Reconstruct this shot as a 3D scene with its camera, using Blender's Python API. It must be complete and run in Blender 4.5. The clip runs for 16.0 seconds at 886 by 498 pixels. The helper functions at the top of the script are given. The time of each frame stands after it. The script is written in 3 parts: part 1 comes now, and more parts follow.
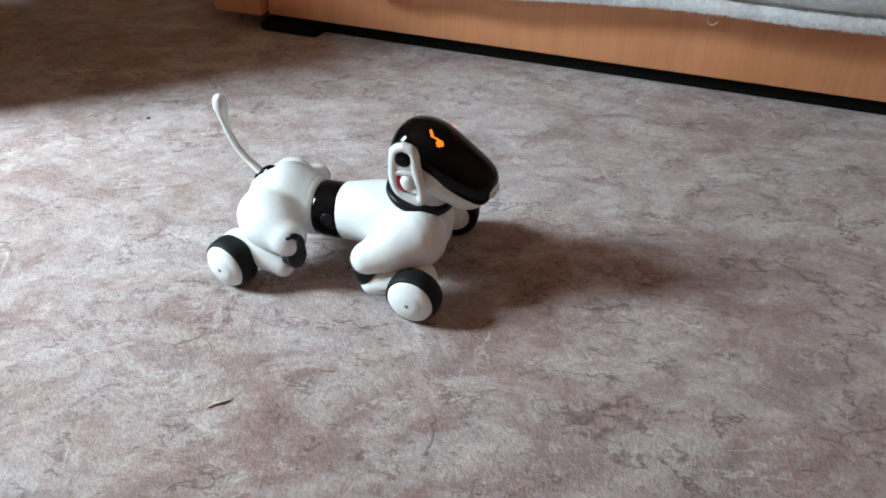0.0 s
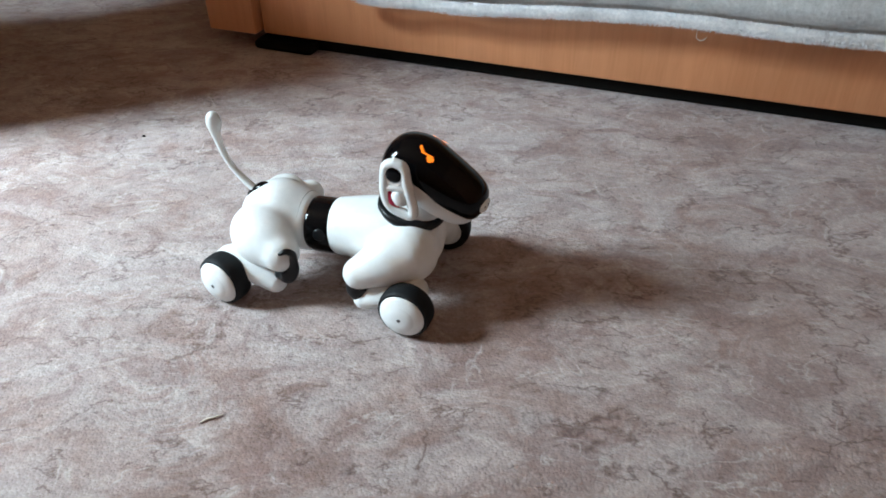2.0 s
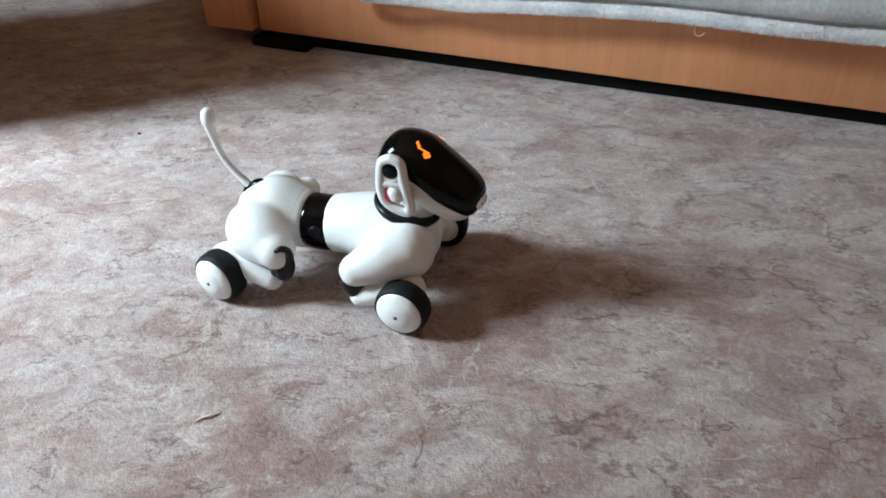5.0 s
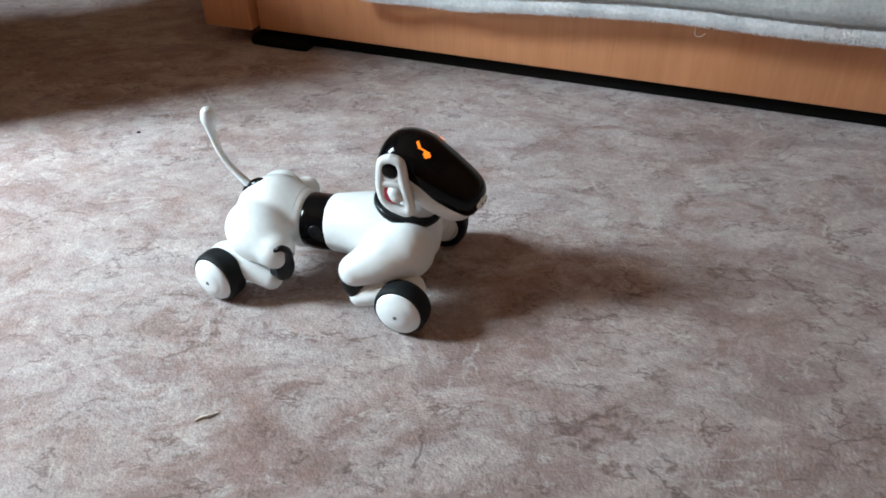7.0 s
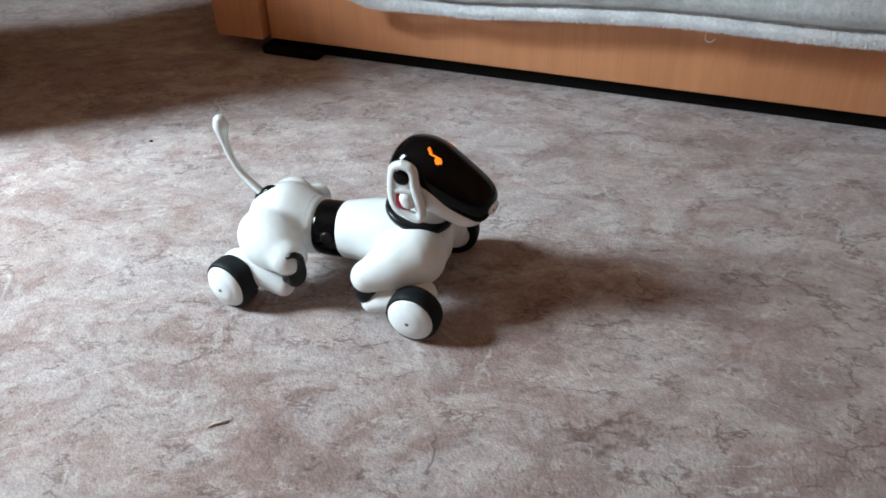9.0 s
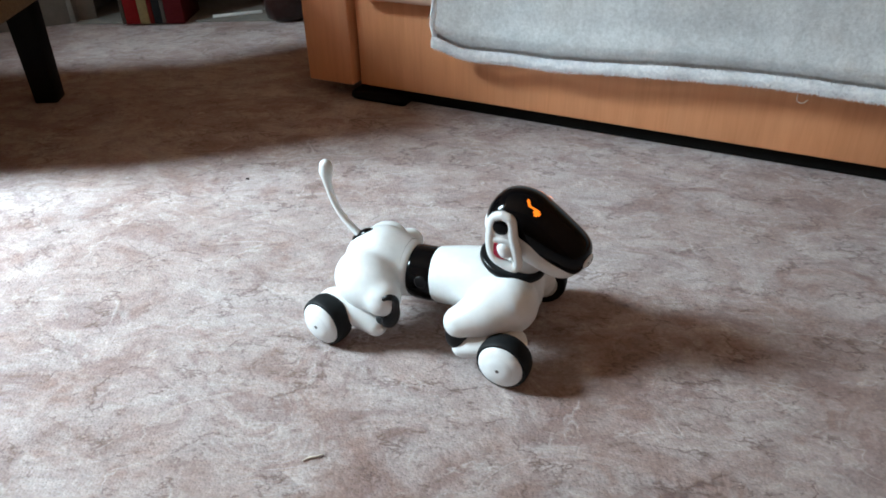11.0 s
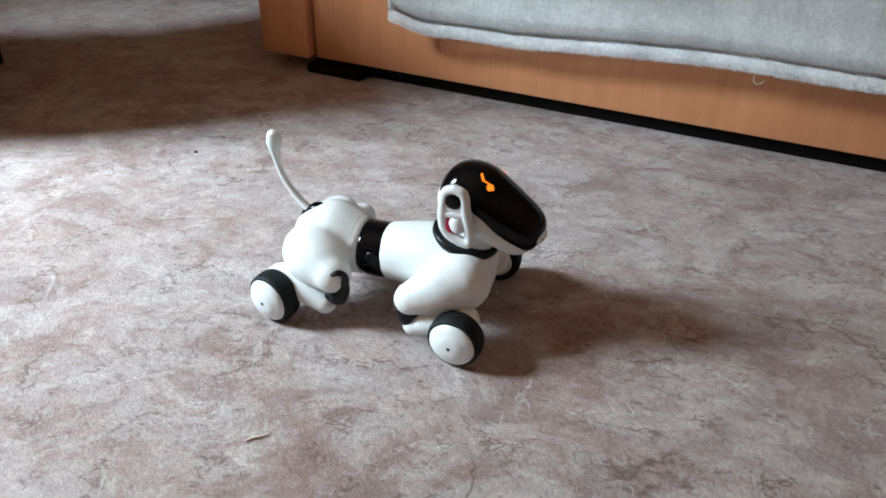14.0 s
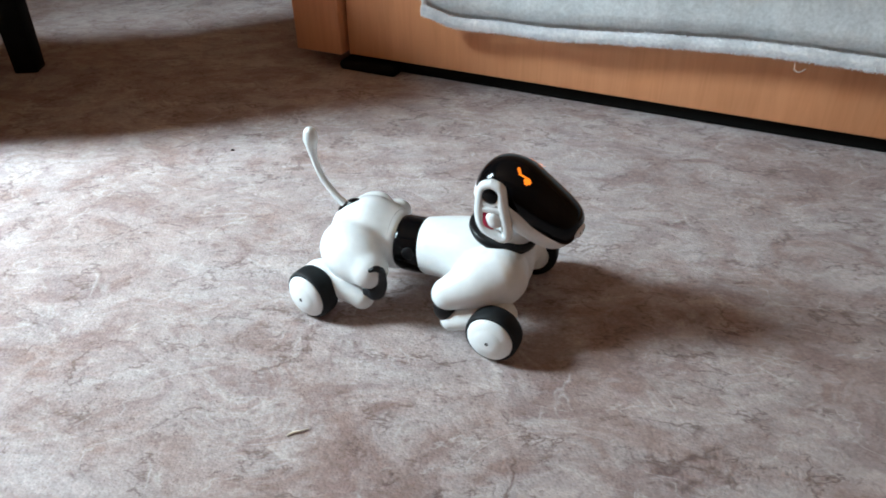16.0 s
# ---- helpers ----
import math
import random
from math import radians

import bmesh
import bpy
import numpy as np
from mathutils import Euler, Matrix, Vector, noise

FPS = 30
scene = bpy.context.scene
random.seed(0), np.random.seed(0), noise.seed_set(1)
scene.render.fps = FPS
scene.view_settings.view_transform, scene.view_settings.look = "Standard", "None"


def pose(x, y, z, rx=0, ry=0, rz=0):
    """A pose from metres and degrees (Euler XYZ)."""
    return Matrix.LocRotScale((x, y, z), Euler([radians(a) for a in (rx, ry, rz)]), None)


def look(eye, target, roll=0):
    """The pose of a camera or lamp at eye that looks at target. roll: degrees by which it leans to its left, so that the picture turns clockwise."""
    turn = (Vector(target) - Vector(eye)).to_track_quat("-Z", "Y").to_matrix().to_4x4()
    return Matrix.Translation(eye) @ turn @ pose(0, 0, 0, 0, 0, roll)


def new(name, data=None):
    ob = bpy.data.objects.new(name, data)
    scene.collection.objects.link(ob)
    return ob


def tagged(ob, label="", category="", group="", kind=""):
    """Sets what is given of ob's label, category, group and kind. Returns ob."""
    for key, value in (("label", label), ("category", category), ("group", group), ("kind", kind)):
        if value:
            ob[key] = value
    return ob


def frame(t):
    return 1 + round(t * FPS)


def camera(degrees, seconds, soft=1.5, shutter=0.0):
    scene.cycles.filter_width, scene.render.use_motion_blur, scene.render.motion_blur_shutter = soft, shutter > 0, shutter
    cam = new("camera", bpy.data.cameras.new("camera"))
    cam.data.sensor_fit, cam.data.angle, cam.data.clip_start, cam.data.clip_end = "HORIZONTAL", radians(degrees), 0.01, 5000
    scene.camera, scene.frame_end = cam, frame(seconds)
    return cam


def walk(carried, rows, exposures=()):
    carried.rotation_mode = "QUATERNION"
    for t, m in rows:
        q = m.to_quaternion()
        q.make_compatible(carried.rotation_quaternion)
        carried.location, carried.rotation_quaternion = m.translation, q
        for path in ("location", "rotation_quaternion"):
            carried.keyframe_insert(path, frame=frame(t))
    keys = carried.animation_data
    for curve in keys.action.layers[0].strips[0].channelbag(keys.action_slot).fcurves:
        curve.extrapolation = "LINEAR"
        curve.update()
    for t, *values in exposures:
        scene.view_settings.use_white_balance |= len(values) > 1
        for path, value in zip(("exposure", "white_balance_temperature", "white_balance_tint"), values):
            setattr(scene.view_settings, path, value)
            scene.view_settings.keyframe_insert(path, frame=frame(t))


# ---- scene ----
cam = camera(62.1, 16.0, soft=1.7, shutter=0.5)
PATH = [
    (0, (0.103, -0.032, 0.629), (-0.028, 1.549, -0.589), -0.5),
    (0.5, (0.104, -0.038, 0.633), (-0.03, 1.558, -0.565), -0.9),
    (1, (0.114, -0.037, 0.632), (-0.015, 1.565, -0.559), -0.7),
    (1.5, (0.113, -0.037, 0.633), (-0.006, 1.572, -0.549), -0.5),
    (2, (0.112, -0.038, 0.632), (-0.016, 1.569, -0.552), -0.8),
    (2.5, (0.113, -0.034, 0.629), (0.013, 1.577, -0.551), 0.0),
    (3, (0.113, -0.034, 0.628), (0.02, 1.581, -0.548), 0.2),
    (3.5, (0.113, -0.036, 0.629), (-0.005, 1.586, -0.536), -0.7),
    (4, (0.114, -0.038, 0.63), (-0.016, 1.584, -0.533), -1.1),
    (4.2, (0.114, -0.037, 0.628), (-0.015, 1.582, -0.54), -1.1),
    (6.5, (0.113, -0.033, 0.626), (-0.007, 1.565, -0.57), -0.5),
    (7, (0.112, -0.033, 0.626), (-0.008, 1.572, -0.562), -0.6),
    (7.5, (0.114, -0.033, 0.627), (-0.018, 1.585, -0.541), -0.9),
    (8, (0.112, -0.034, 0.624), (-0.017, 1.582, -0.547), -0.8),
    (10.3, (0.106, -0.036, 0.63), (-0.09, 1.581, -0.53), -2.4),
    (10.5, (0.095, -0.039, 0.634), (-0.123, 1.597, -0.495), -2.0),
    (11, (0.063, -0.054, 0.645), (-0.237, 1.606, -0.43), -1.4),
    (11.5, (0.066, -0.039, 0.628), (-0.197, 1.591, -0.501), -0.4),
    (12, (0.068, -0.038, 0.627), (-0.159, 1.604, -0.491), 0.6),
    (12.5, (0.07, -0.037, 0.626), (-0.142, 1.612, -0.486), 1.0),
    (13, (0.071, -0.038, 0.626), (-0.138, 1.611, -0.486), 1.0),
    (13.5, (0.071, -0.037, 0.625), (-0.135, 1.61, -0.49), 0.9),
    (14, (0.073, -0.037, 0.623), (-0.121, 1.614, -0.49), 1.1),
    (14.5, (0.073, -0.035, 0.623), (-0.125, 1.611, -0.496), 1.0),
    (15, (0.071, -0.036, 0.622), (-0.138, 1.602, -0.506), 0.7),
    (15.5, (0.071, -0.036, 0.624), (-0.155, 1.6, -0.505), 0.2),
    (16, (0.066, -0.037, 0.623), (-0.211, 1.593, -0.502), -1.1),
]
walk(cam, [(t, look(eye, target, roll)) for t, eye, target, roll in PATH])

# ---- world and light ----
world = bpy.data.worlds.new("world")
scene.world = world
world.use_nodes = True
wn = world.node_tree
sky = wn.nodes.new("ShaderNodeTexSky")
sky.sky_type = "NISHITA"
sky.sun_disc = False
sky.sun_elevation, sky.sun_rotation = radians(28), radians(250)
wn.links.new(sky.outputs["Color"], wn.nodes["Background"].inputs["Color"])
wn.nodes["Background"].inputs["Strength"].default_value = 0.08

# The bed's corner is the origin of the room's own axes: u along the bed, v away from the camera.
ROOM = pose(-0.431, 1.587, 0, 0, 0, -17.0)
WINDOW_U, WINDOW_V, WINDOW_Z = -1.45, -1.52, 1.38
WINDOW_W, WINDOW_H = 0.66, 1.44

lamp = bpy.data.lights.new("window_daylight", "AREA")
lamp.shape, lamp.size, lamp.size_y = "RECTANGLE", WINDOW_W - 0.06, 0.95
lamp.energy, lamp.color = 73.0, (0.715, 0.92, 1.035)
lamp.spread = radians(84)
lamp_ob = new("window_daylight", lamp)
lamp_ob.matrix_world = ROOM @ look((WINDOW_U - 0.20, WINDOW_V, WINDOW_Z + 0.14), (WINDOW_U + 0.60, WINDOW_V + 0.56, WINDOW_Z - 1.01))

# added fill lamp in the same opening, aimed at the ceiling to lift shadows
up = bpy.data.lights.new("ceiling_fill_light", "AREA")
up.shape, up.size, up.size_y = "RECTANGLE", WINDOW_W - 0.1, WINDOW_H - 0.1
up.energy, up.color = 11.5, (0.96, 0.95, 0.90)
up.spread = radians(120)
up_ob = new("ceiling_fill_light", up)
up_ob.matrix_world = ROOM @ look((WINDOW_U - 0.19, WINDOW_V, WINDOW_Z), (WINDOW_U + 0.87, WINDOW_V + 0.10, WINDOW_Z + 0.75))


# ---- materials ----
def material(name, rough=0.5, metal=0.0):
    m = bpy.data.materials.new(name)
    m.use_nodes = True
    b = m.node_tree.nodes["Principled BSDF"]
    b.inputs["Roughness"].default_value, b.inputs["Metallic"].default_value = rough, metal
    return m, m.node_tree, b


def node(nt, kind, **values):
    n = nt.nodes.new(kind)
    for key, value in values.items():
        n.inputs[key.replace("_", " ")].default_value = value
    return n


def coords(nt, scale=(1, 1, 1), turn=0.0):
    tc = nt.nodes.new("ShaderNodeTexCoord")
    mp = nt.nodes.new("ShaderNodeMapping")
    mp.inputs["Scale"].default_value = scale
    mp.inputs["Rotation"].default_value = (0, 0, radians(turn))
    nt.links.new(tc.outputs["Object"], mp.inputs["Vector"])
    return mp.outputs["Vector"]


def noise_tex(nt, vec, scale, detail=3.0, rough=0.55, distortion=0.0):
    n = node(nt, "ShaderNodeTexNoise", Scale=scale, Detail=detail, Roughness=rough, Distortion=distortion)
    nt.links.new(vec, n.inputs["Vector"])
    return n.outputs["Fac"]


def ramp(nt, fac, stops):
    r = nt.nodes.new("ShaderNodeValToRGB")
    while len(r.color_ramp.elements) < len(stops):
        r.color_ramp.elements.new(0.5)
    for e, (at, c) in zip(r.color_ramp.elements, stops):
        e.position = at
        e.color = (*c, 1) if len(c) == 3 else c
    nt.links.new(fac, r.inputs["Fac"])
    return r.outputs["Color"]


def mix(nt, fac, a, b, mode="MIX"):
    m = nt.nodes.new("ShaderNodeMix")
    m.data_type, m.blend_type = "RGBA", mode
    for value, socket in ((fac, m.inputs[0]), (a, m.inputs[6]), (b, m.inputs[7])):
        if isinstance(value, (int, float)):
            socket.default_value = value
        elif isinstance(value, tuple):
            socket.default_value = (*value, 1)
        else:
            nt.links.new(value, socket)
    return m.outputs[2]


def maths(nt, op, a, b=None):
    m = nt.nodes.new("ShaderNodeMath")
    m.operation = op
    for value, socket in zip((a, b), m.inputs):
        if isinstance(value, (int, float)):
            socket.default_value = value
        elif value is not None:
            nt.links.new(value, socket)
    return m.outputs[0]


def bump(nt, bsdf, height, strength, distance):
    b = node(nt, "ShaderNodeBump", Strength=strength, Distance=distance)
    nt.links.new(height, b.inputs["Height"])
    nt.links.new(b.outputs["Normal"], bsdf.inputs["Normal"])


def carpet_material():
    m, nt, b = material("carpet", 0.95)
    b.inputs["Specular IOR Level"].default_value = 0.12
    b.inputs["Sheen Weight"].default_value = 0.25
    b.inputs["Sheen Roughness"].default_value = 0.5
    b.inputs["Sheen Tint"].default_value = (0.85, 0.9, 1.0, 1)
    flat = coords(nt)
    along = coords(nt, (0.90, 1.32, 1), 16)
    clouds = noise_tex(nt, along, 3.4, 7, 0.68, 1.1)
    col = ramp(nt, clouds, [(0.30, (0.262, 0.176, 0.152)), (0.43, (0.345, 0.257, 0.234)), (0.54, (0.405, 0.333, 0.318)), (0.68, (0.450, 0.398, 0.390))])
    # broken pale streaks
    pale = maths(nt, "ABSOLUTE", maths(nt, "SUBTRACT", noise_tex(nt, along, 8.0, 5, 0.62, 1.8), 0.5))
    gate = ramp(nt, noise_tex(nt, flat, 5.0, 3), [(0.45, (0, 0, 0)), (0.58, (1, 1, 1))])
    col = mix(nt, maths(nt, "MULTIPLY", ramp(nt, pale, [(0.0, (0.5,) * 3), (0.05, (0, 0, 0))]), gate), col, (0.52, 0.47, 0.455))
    # rusty patches
    rust = ramp(nt, noise_tex(nt, along, 6.3, 6, 0.72, 0.9), [(0.50, (0, 0, 0)), (0.63, (0.8,) * 3)])
    col = mix(nt, rust, col, (0.275, 0.178, 0.152))
    # marbling with torn edges
    marble = noise_tex(nt, along, 9.0, 6, 0.6, 1.6)
    col = mix(nt, ramp(nt, marble, [(0.535, (0, 0, 0)), (0.585, (0.38,) * 3)]), col, (0.47, 0.40, 0.385))
    col = mix(nt, ramp(nt, marble, [(0.415, (0.4,) * 3), (0.46, (0, 0, 0))]), col, (0.225, 0.145, 0.135))
    # thin dark veins, at two sizes
    for size, thin, from_, dark in ((2.8, 0.0095, 0.51, 0.70), (4.9, 0.0125, 0.51, 0.72), (8.5, 0.0170, 0.53, 0.68), (15.0, 0.020, 0.54, 0.56)):
        vein = maths(nt, "ABSOLUTE", maths(nt, "SUBTRACT", noise_tex(nt, along, size, 6, 0.60, 0.3), 0.5))
        gate2 = ramp(nt, noise_tex(nt, flat, size * 2.2, 4, 0.62), [(from_, (0, 0, 0)), (from_ + 0.07, (1, 1, 1))])
        col = mix(nt, maths(nt, "MULTIPLY", ramp(nt, vein, [(0.0, (dark,) * 3), (thin, (0, 0, 0))]), gate2), col, (0.115, 0.066, 0.053))
    # thin pale threads of the pattern
    for size, thin in ((3.7, 0.0075), (6.4, 0.010)):
        thread = maths(nt, "ABSOLUTE", maths(nt, "SUBTRACT", noise_tex(nt, along, size, 4, 0.55, 0.7), 0.47))
        gate3 = ramp(nt, noise_tex(nt, flat, size * 2.5, 4, 0.6), [(0.50, (0, 0, 0)), (0.57, (1, 1, 1))])
        col = mix(nt, maths(nt, "MULTIPLY", ramp(nt, thread, [(0.0, (0.55,) * 3), (thin, (0, 0, 0))]), gate3), col, (0.56, 0.51, 0.49))
    # dark flecks, crowded in places
    fleck = ramp(nt, noise_tex(nt, along, 75, 3, 0.6), [(0.66, (0, 0, 0)), (0.74, (0.7,) * 3)])
    crowd = ramp(nt, noise_tex(nt, flat, 6.0, 4, 0.7), [(0.48, (0, 0, 0)), (0.66, (1, 1, 1))])
    col = mix(nt, maths(nt, "MULTIPLY", fleck, crowd), col, (0.11, 0.07, 0.06))
    # small mottling
    mottle = noise_tex(nt, along, 17, 5, 0.7, 0.6)
    col = mix(nt, 1.0, col, ramp(nt, mottle, [(0.30, (0.83, 0.81, 0.80)), (0.70, (1.14, 1.14, 1.13))]), "MULTIPLY")
    # pile: short tufts, each a little lighter or darker, in loose clumps
    pile = node(nt, "ShaderNodeTexVoronoi", Scale=300.0, Randomness=1.0)
    nt.links.new(flat, pile.inputs["Vector"])
    tuft = noise_tex(nt, flat, 130, 3, 0.6)
    tone = nt.nodes.new("ShaderNodeSeparateColor")
    nt.links.new(pile.outputs["Color"], tone.inputs[0])
    col = mix(nt, 1.0, col, ramp(nt, tone.outputs[0], [(0.0, (0.915, 0.91, 0.905)), (1.0, (1.085, 1.085, 1.085))]), "MULTIPLY")
    col = mix(nt, 1.0, col, ramp(nt, tuft, [(0.32, (0.88,) * 3), (0.68, (1.11,) * 3)]), "MULTIPLY")
    pile = maths(nt, "MULTIPLY", pile.outputs["Distance"], -1.2)
    nt.links.new(col, b.inputs["Base Color"])
    bump(nt, b, maths(nt, "ADD", maths(nt, "MULTIPLY", pile, 0.6), tuft), 0.33, 0.004)
    return m


def wood_material():
    m, nt, b = material("beech_laminate", 0.42)
    grain = noise_tex(nt, coords(nt, (38, 38, 2.2)), 1.6, 6, 0.7, 0.8)
    broad = noise_tex(nt, coords(nt, (3, 3, 1)), 2.0, 3)
    col = ramp(nt, grain, [(0.22, (0.570, 0.232, 0.098)), (0.50, (0.650, 0.280, 0.130)), (0.82, (0.710, 0.322, 0.158))])
    col = mix(nt, 1.0, col, ramp(nt, broad, [(0.3, (0.9,) * 3), (0.7, (1.06,) * 3)]), "MULTIPLY")
    pores = noise_tex(nt, coords(nt, (210, 210, 9)), 1.5, 3, 0.6)
    col = mix(nt, 1.0, col, ramp(nt, pores, [(0.35, (0.985, 0.98, 0.97)), (0.70, (1.015, 1.02, 1.03))]), "MULTIPLY")
    nt.links.new(col, b.inputs["Base Color"])
    bump(nt, b, grain, 0.08, 0.001)
    return m


def plain(name, colour, rough, spread=0.12, scale=30.0, relief=0.0, metal=0.0):
    m, nt, b = material(name, rough, metal)
    n = noise_tex(nt, coords(nt), scale, 4, 0.6)
    lo, hi = (tuple(min(1.0, c * k) for c in colour) for k in (1 - spread, 1 + spread))
    nt.links.new(ramp(nt, n, [(0.3, lo), (0.7, hi)]), b.inputs["Base Color"])
    if relief:
        bump(nt, b, n, relief, 0.003)
    return m


def fleece(name, colour):
    m, nt, b = material(name, 0.95)
    b.inputs["Sheen Weight"].default_value = 0.4
    b.inputs["Specular IOR Level"].default_value = 0.1
    n = noise_tex(nt, coords(nt), 150, 5, 0.7)
    w = noise_tex(nt, coords(nt, (14, 14, 5)), 2.0, 4, 0.6)
    lo, hi = (tuple(min(1.0, c * k) for c in colour) for k in (0.80, 1.13))
    col = mix(nt, 1.0, ramp(nt, n, [(0.3, lo), (0.7, hi)]), ramp(nt, w, [(0.3, (0.86,) * 3), (0.7, (1.06,) * 3)]), "MULTIPLY")
    # crumpled, matted nap
    nap = noise_tex(nt, coords(nt, (1, 1, 0.6)), 26, 4, 0.55, 0.3)
    col = mix(nt, 1.0, col, ramp(nt, nap, [(0.32, (0.91, 0.92, 0.93)), (0.68, (1.06,) * 3)]), "MULTIPLY")
    nt.links.new(col, b.inputs["Base Color"])
    bump(nt, b, maths(nt, "ADD", n, maths(nt, "MULTIPLY", nap, 0.8)), 0.58, 0.0045)
    return m


def glow(name, colour, strength):
    m, nt, b = material(name, 0.4)
    b.inputs["Base Color"].default_value = (*colour, 1)
    b.inputs["Emission Color"].default_value = (*colour, 1)
    b.inputs["Emission Strength"].default_value = strength
    return m


def gloss(name, colour, rough, coat=0.0):
    m = plain(name, colour, rough, 0.05, 60.0)
    b = m.node_tree.nodes["Principled BSDF"]
    b.inputs["Coat Weight"].default_value = coat
    b.inputs["Coat Roughness"].default_value = 0.06
    return m


CARPET = carpet_material()
BEECH = wood_material()
WALLPAINT = plain("warm_wall_paint", (0.82, 0.56, 0.38), 0.9, 0.06, 8.0, 0.1)
CEILINGPAINT = plain("ceiling_paint", (0.82, 0.66, 0.51), 0.9, 0.04, 6.0)
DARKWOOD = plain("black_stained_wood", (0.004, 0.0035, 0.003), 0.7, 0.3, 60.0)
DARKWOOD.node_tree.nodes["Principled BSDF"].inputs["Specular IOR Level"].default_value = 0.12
OCHRE = plain("ochre_upholstery", (0.17, 0.105, 0.05), 0.9, 0.2, 120.0, 0.3)
BLANKET = fleece("grey_fleece", (0.63, 0.65, 0.655))
HEM = fleece("pale_fluffy_hem", (0.90, 0.92, 0.95))
MATTRESS = plain("peach_mattress_cover", (0.62, 0.42, 0.32), 0.9, 0.08, 60.0)
WHITE = gloss("white_plastic", (0.78, 0.80, 0.80), 0.36, 0.12)
BLACKGLOSS = gloss("glossy_black_plastic", (0.0025, 0.0025, 0.003), 0.09, 0.0)
BLACK = gloss("black_plastic", (0.006, 0.006, 0.007), 0.34)
BLACK.node_tree.nodes["Principled BSDF"].inputs["Specular IOR Level"].default_value = 0.25
RUBBER = plain("black_rubber", (0.008, 0.009, 0.010), 0.62, 0.25, 120.0, 0.15)
BLACKGLOSS.node_tree.nodes["Principled BSDF"].inputs["Specular IOR Level"].default_value = 0.17
RUBBER.node_tree.nodes["Principled BSDF"].inputs["Specular IOR Level"].default_value = 0.2
CRIMSON = plain("crimson_plastic", (0.55, 0.02, 0.07), 0.45, 0.1, 80.0)
STEEL = plain("dull_screw_steel", (0.12, 0.12, 0.12), 0.4, 0.2, 200.0, 0.0, 0.8)
AMBER = glow("amber_light", (1.0, 0.22, 0.012), 0.85)
LINT = plain("pale_lint", (0.72, 0.64, 0.55), 0.95, 0.15, 300.0)


# ---- mesh helpers ----
def finish(bm, smooth=True):
    bmesh.ops.recalc_face_normals(bm, faces=bm.faces)
    for f in bm.faces:
        f.smooth = smooth


def part(name, bm, mat, parent=None, label="", smooth=True):
    finish(bm, smooth)
    me = bpy.data.meshes.new(name)
    bm.to_mesh(me)
    bm.free()
    me.materials.append(mat)
    ob = new(name, me)
    if parent is not None:
        ob.parent = parent
    if label:
        tagged(ob, label=label)
    return ob


def empty(name, m):
    ob = new(name)
    ob.empty_display_size = 0.05
    ob.matrix_world = m
    return ob


def box(size, at, bevel=0.003, segments=2):
    bm = bmesh.new()
    bmesh.ops.create_cube(bm, size=1.0)
    for v in bm.verts:
        v.co = Vector([c * s + a for c, s, a in zip(v.co, size, at)])
    if bevel:
        bmesh.ops.bevel(bm, geom=list(bm.edges), offset=bevel, segments=segments, affect="EDGES", profile=0.5)
    return bm


def spline(points, steps):
    """A smooth run through rows of numbers."""
    p = [np.array(r, float) for r in points]
    p = [2 * p[0] - p[1]] + p + [2 * p[-1] - p[-2]]
    out = []
    for i in range(1, len(p) - 2):
        a, b, c, d = p[i - 1 : i + 3]
        for k in range(steps):
            t = k / steps
            out.append(0.5 * (2 * b + (c - a) * t + (2 * a - 5 * b + 4 * c - d) * t * t + (3 * b - a - 3 * c + d) * t**3))
    out.append(p[-2])
    return out


def rings(bm, loops, close_ends=True):
    rows = [[bm.verts.new(co) for co in loop] for loop in loops]
    n = len(rows[0])
    for a, b in zip(rows, rows[1:]):
        for i in range(n):
            bm.faces.new((a[i], a[(i + 1) % n], b[(i + 1) % n], b[i]))
    if close_ends:
        bm.faces.new(rows[0])
        bm.faces.new(rows[-1])
    return bm


def hull(profile, steps=4, n=36, power=1.0, skew=None, bow=None):
    """A rounded body along x: rows of x, height of the middle, half width, half height."""
    loops = []
    for x, zc, ry, rz in spline(profile, steps):
        ry, rz = max(ry, 0.0005), max(rz, 0.0005)
        loop = []
        for i in range(n):
            a = 2 * math.pi * i / n
            c, s = math.cos(a), math.sin(a)
            z = rz * math.copysign(abs(s) ** power, s)
            push = (skew(x) * z if skew else 0) + (bow(x) * min(0.0, z) ** 2 if bow else 0)
            loop.append((x + push, ry * math.copysign(abs(c) ** power, c), zc + z))
        loops.append(loop)
    return rings(bmesh.new(), loops)


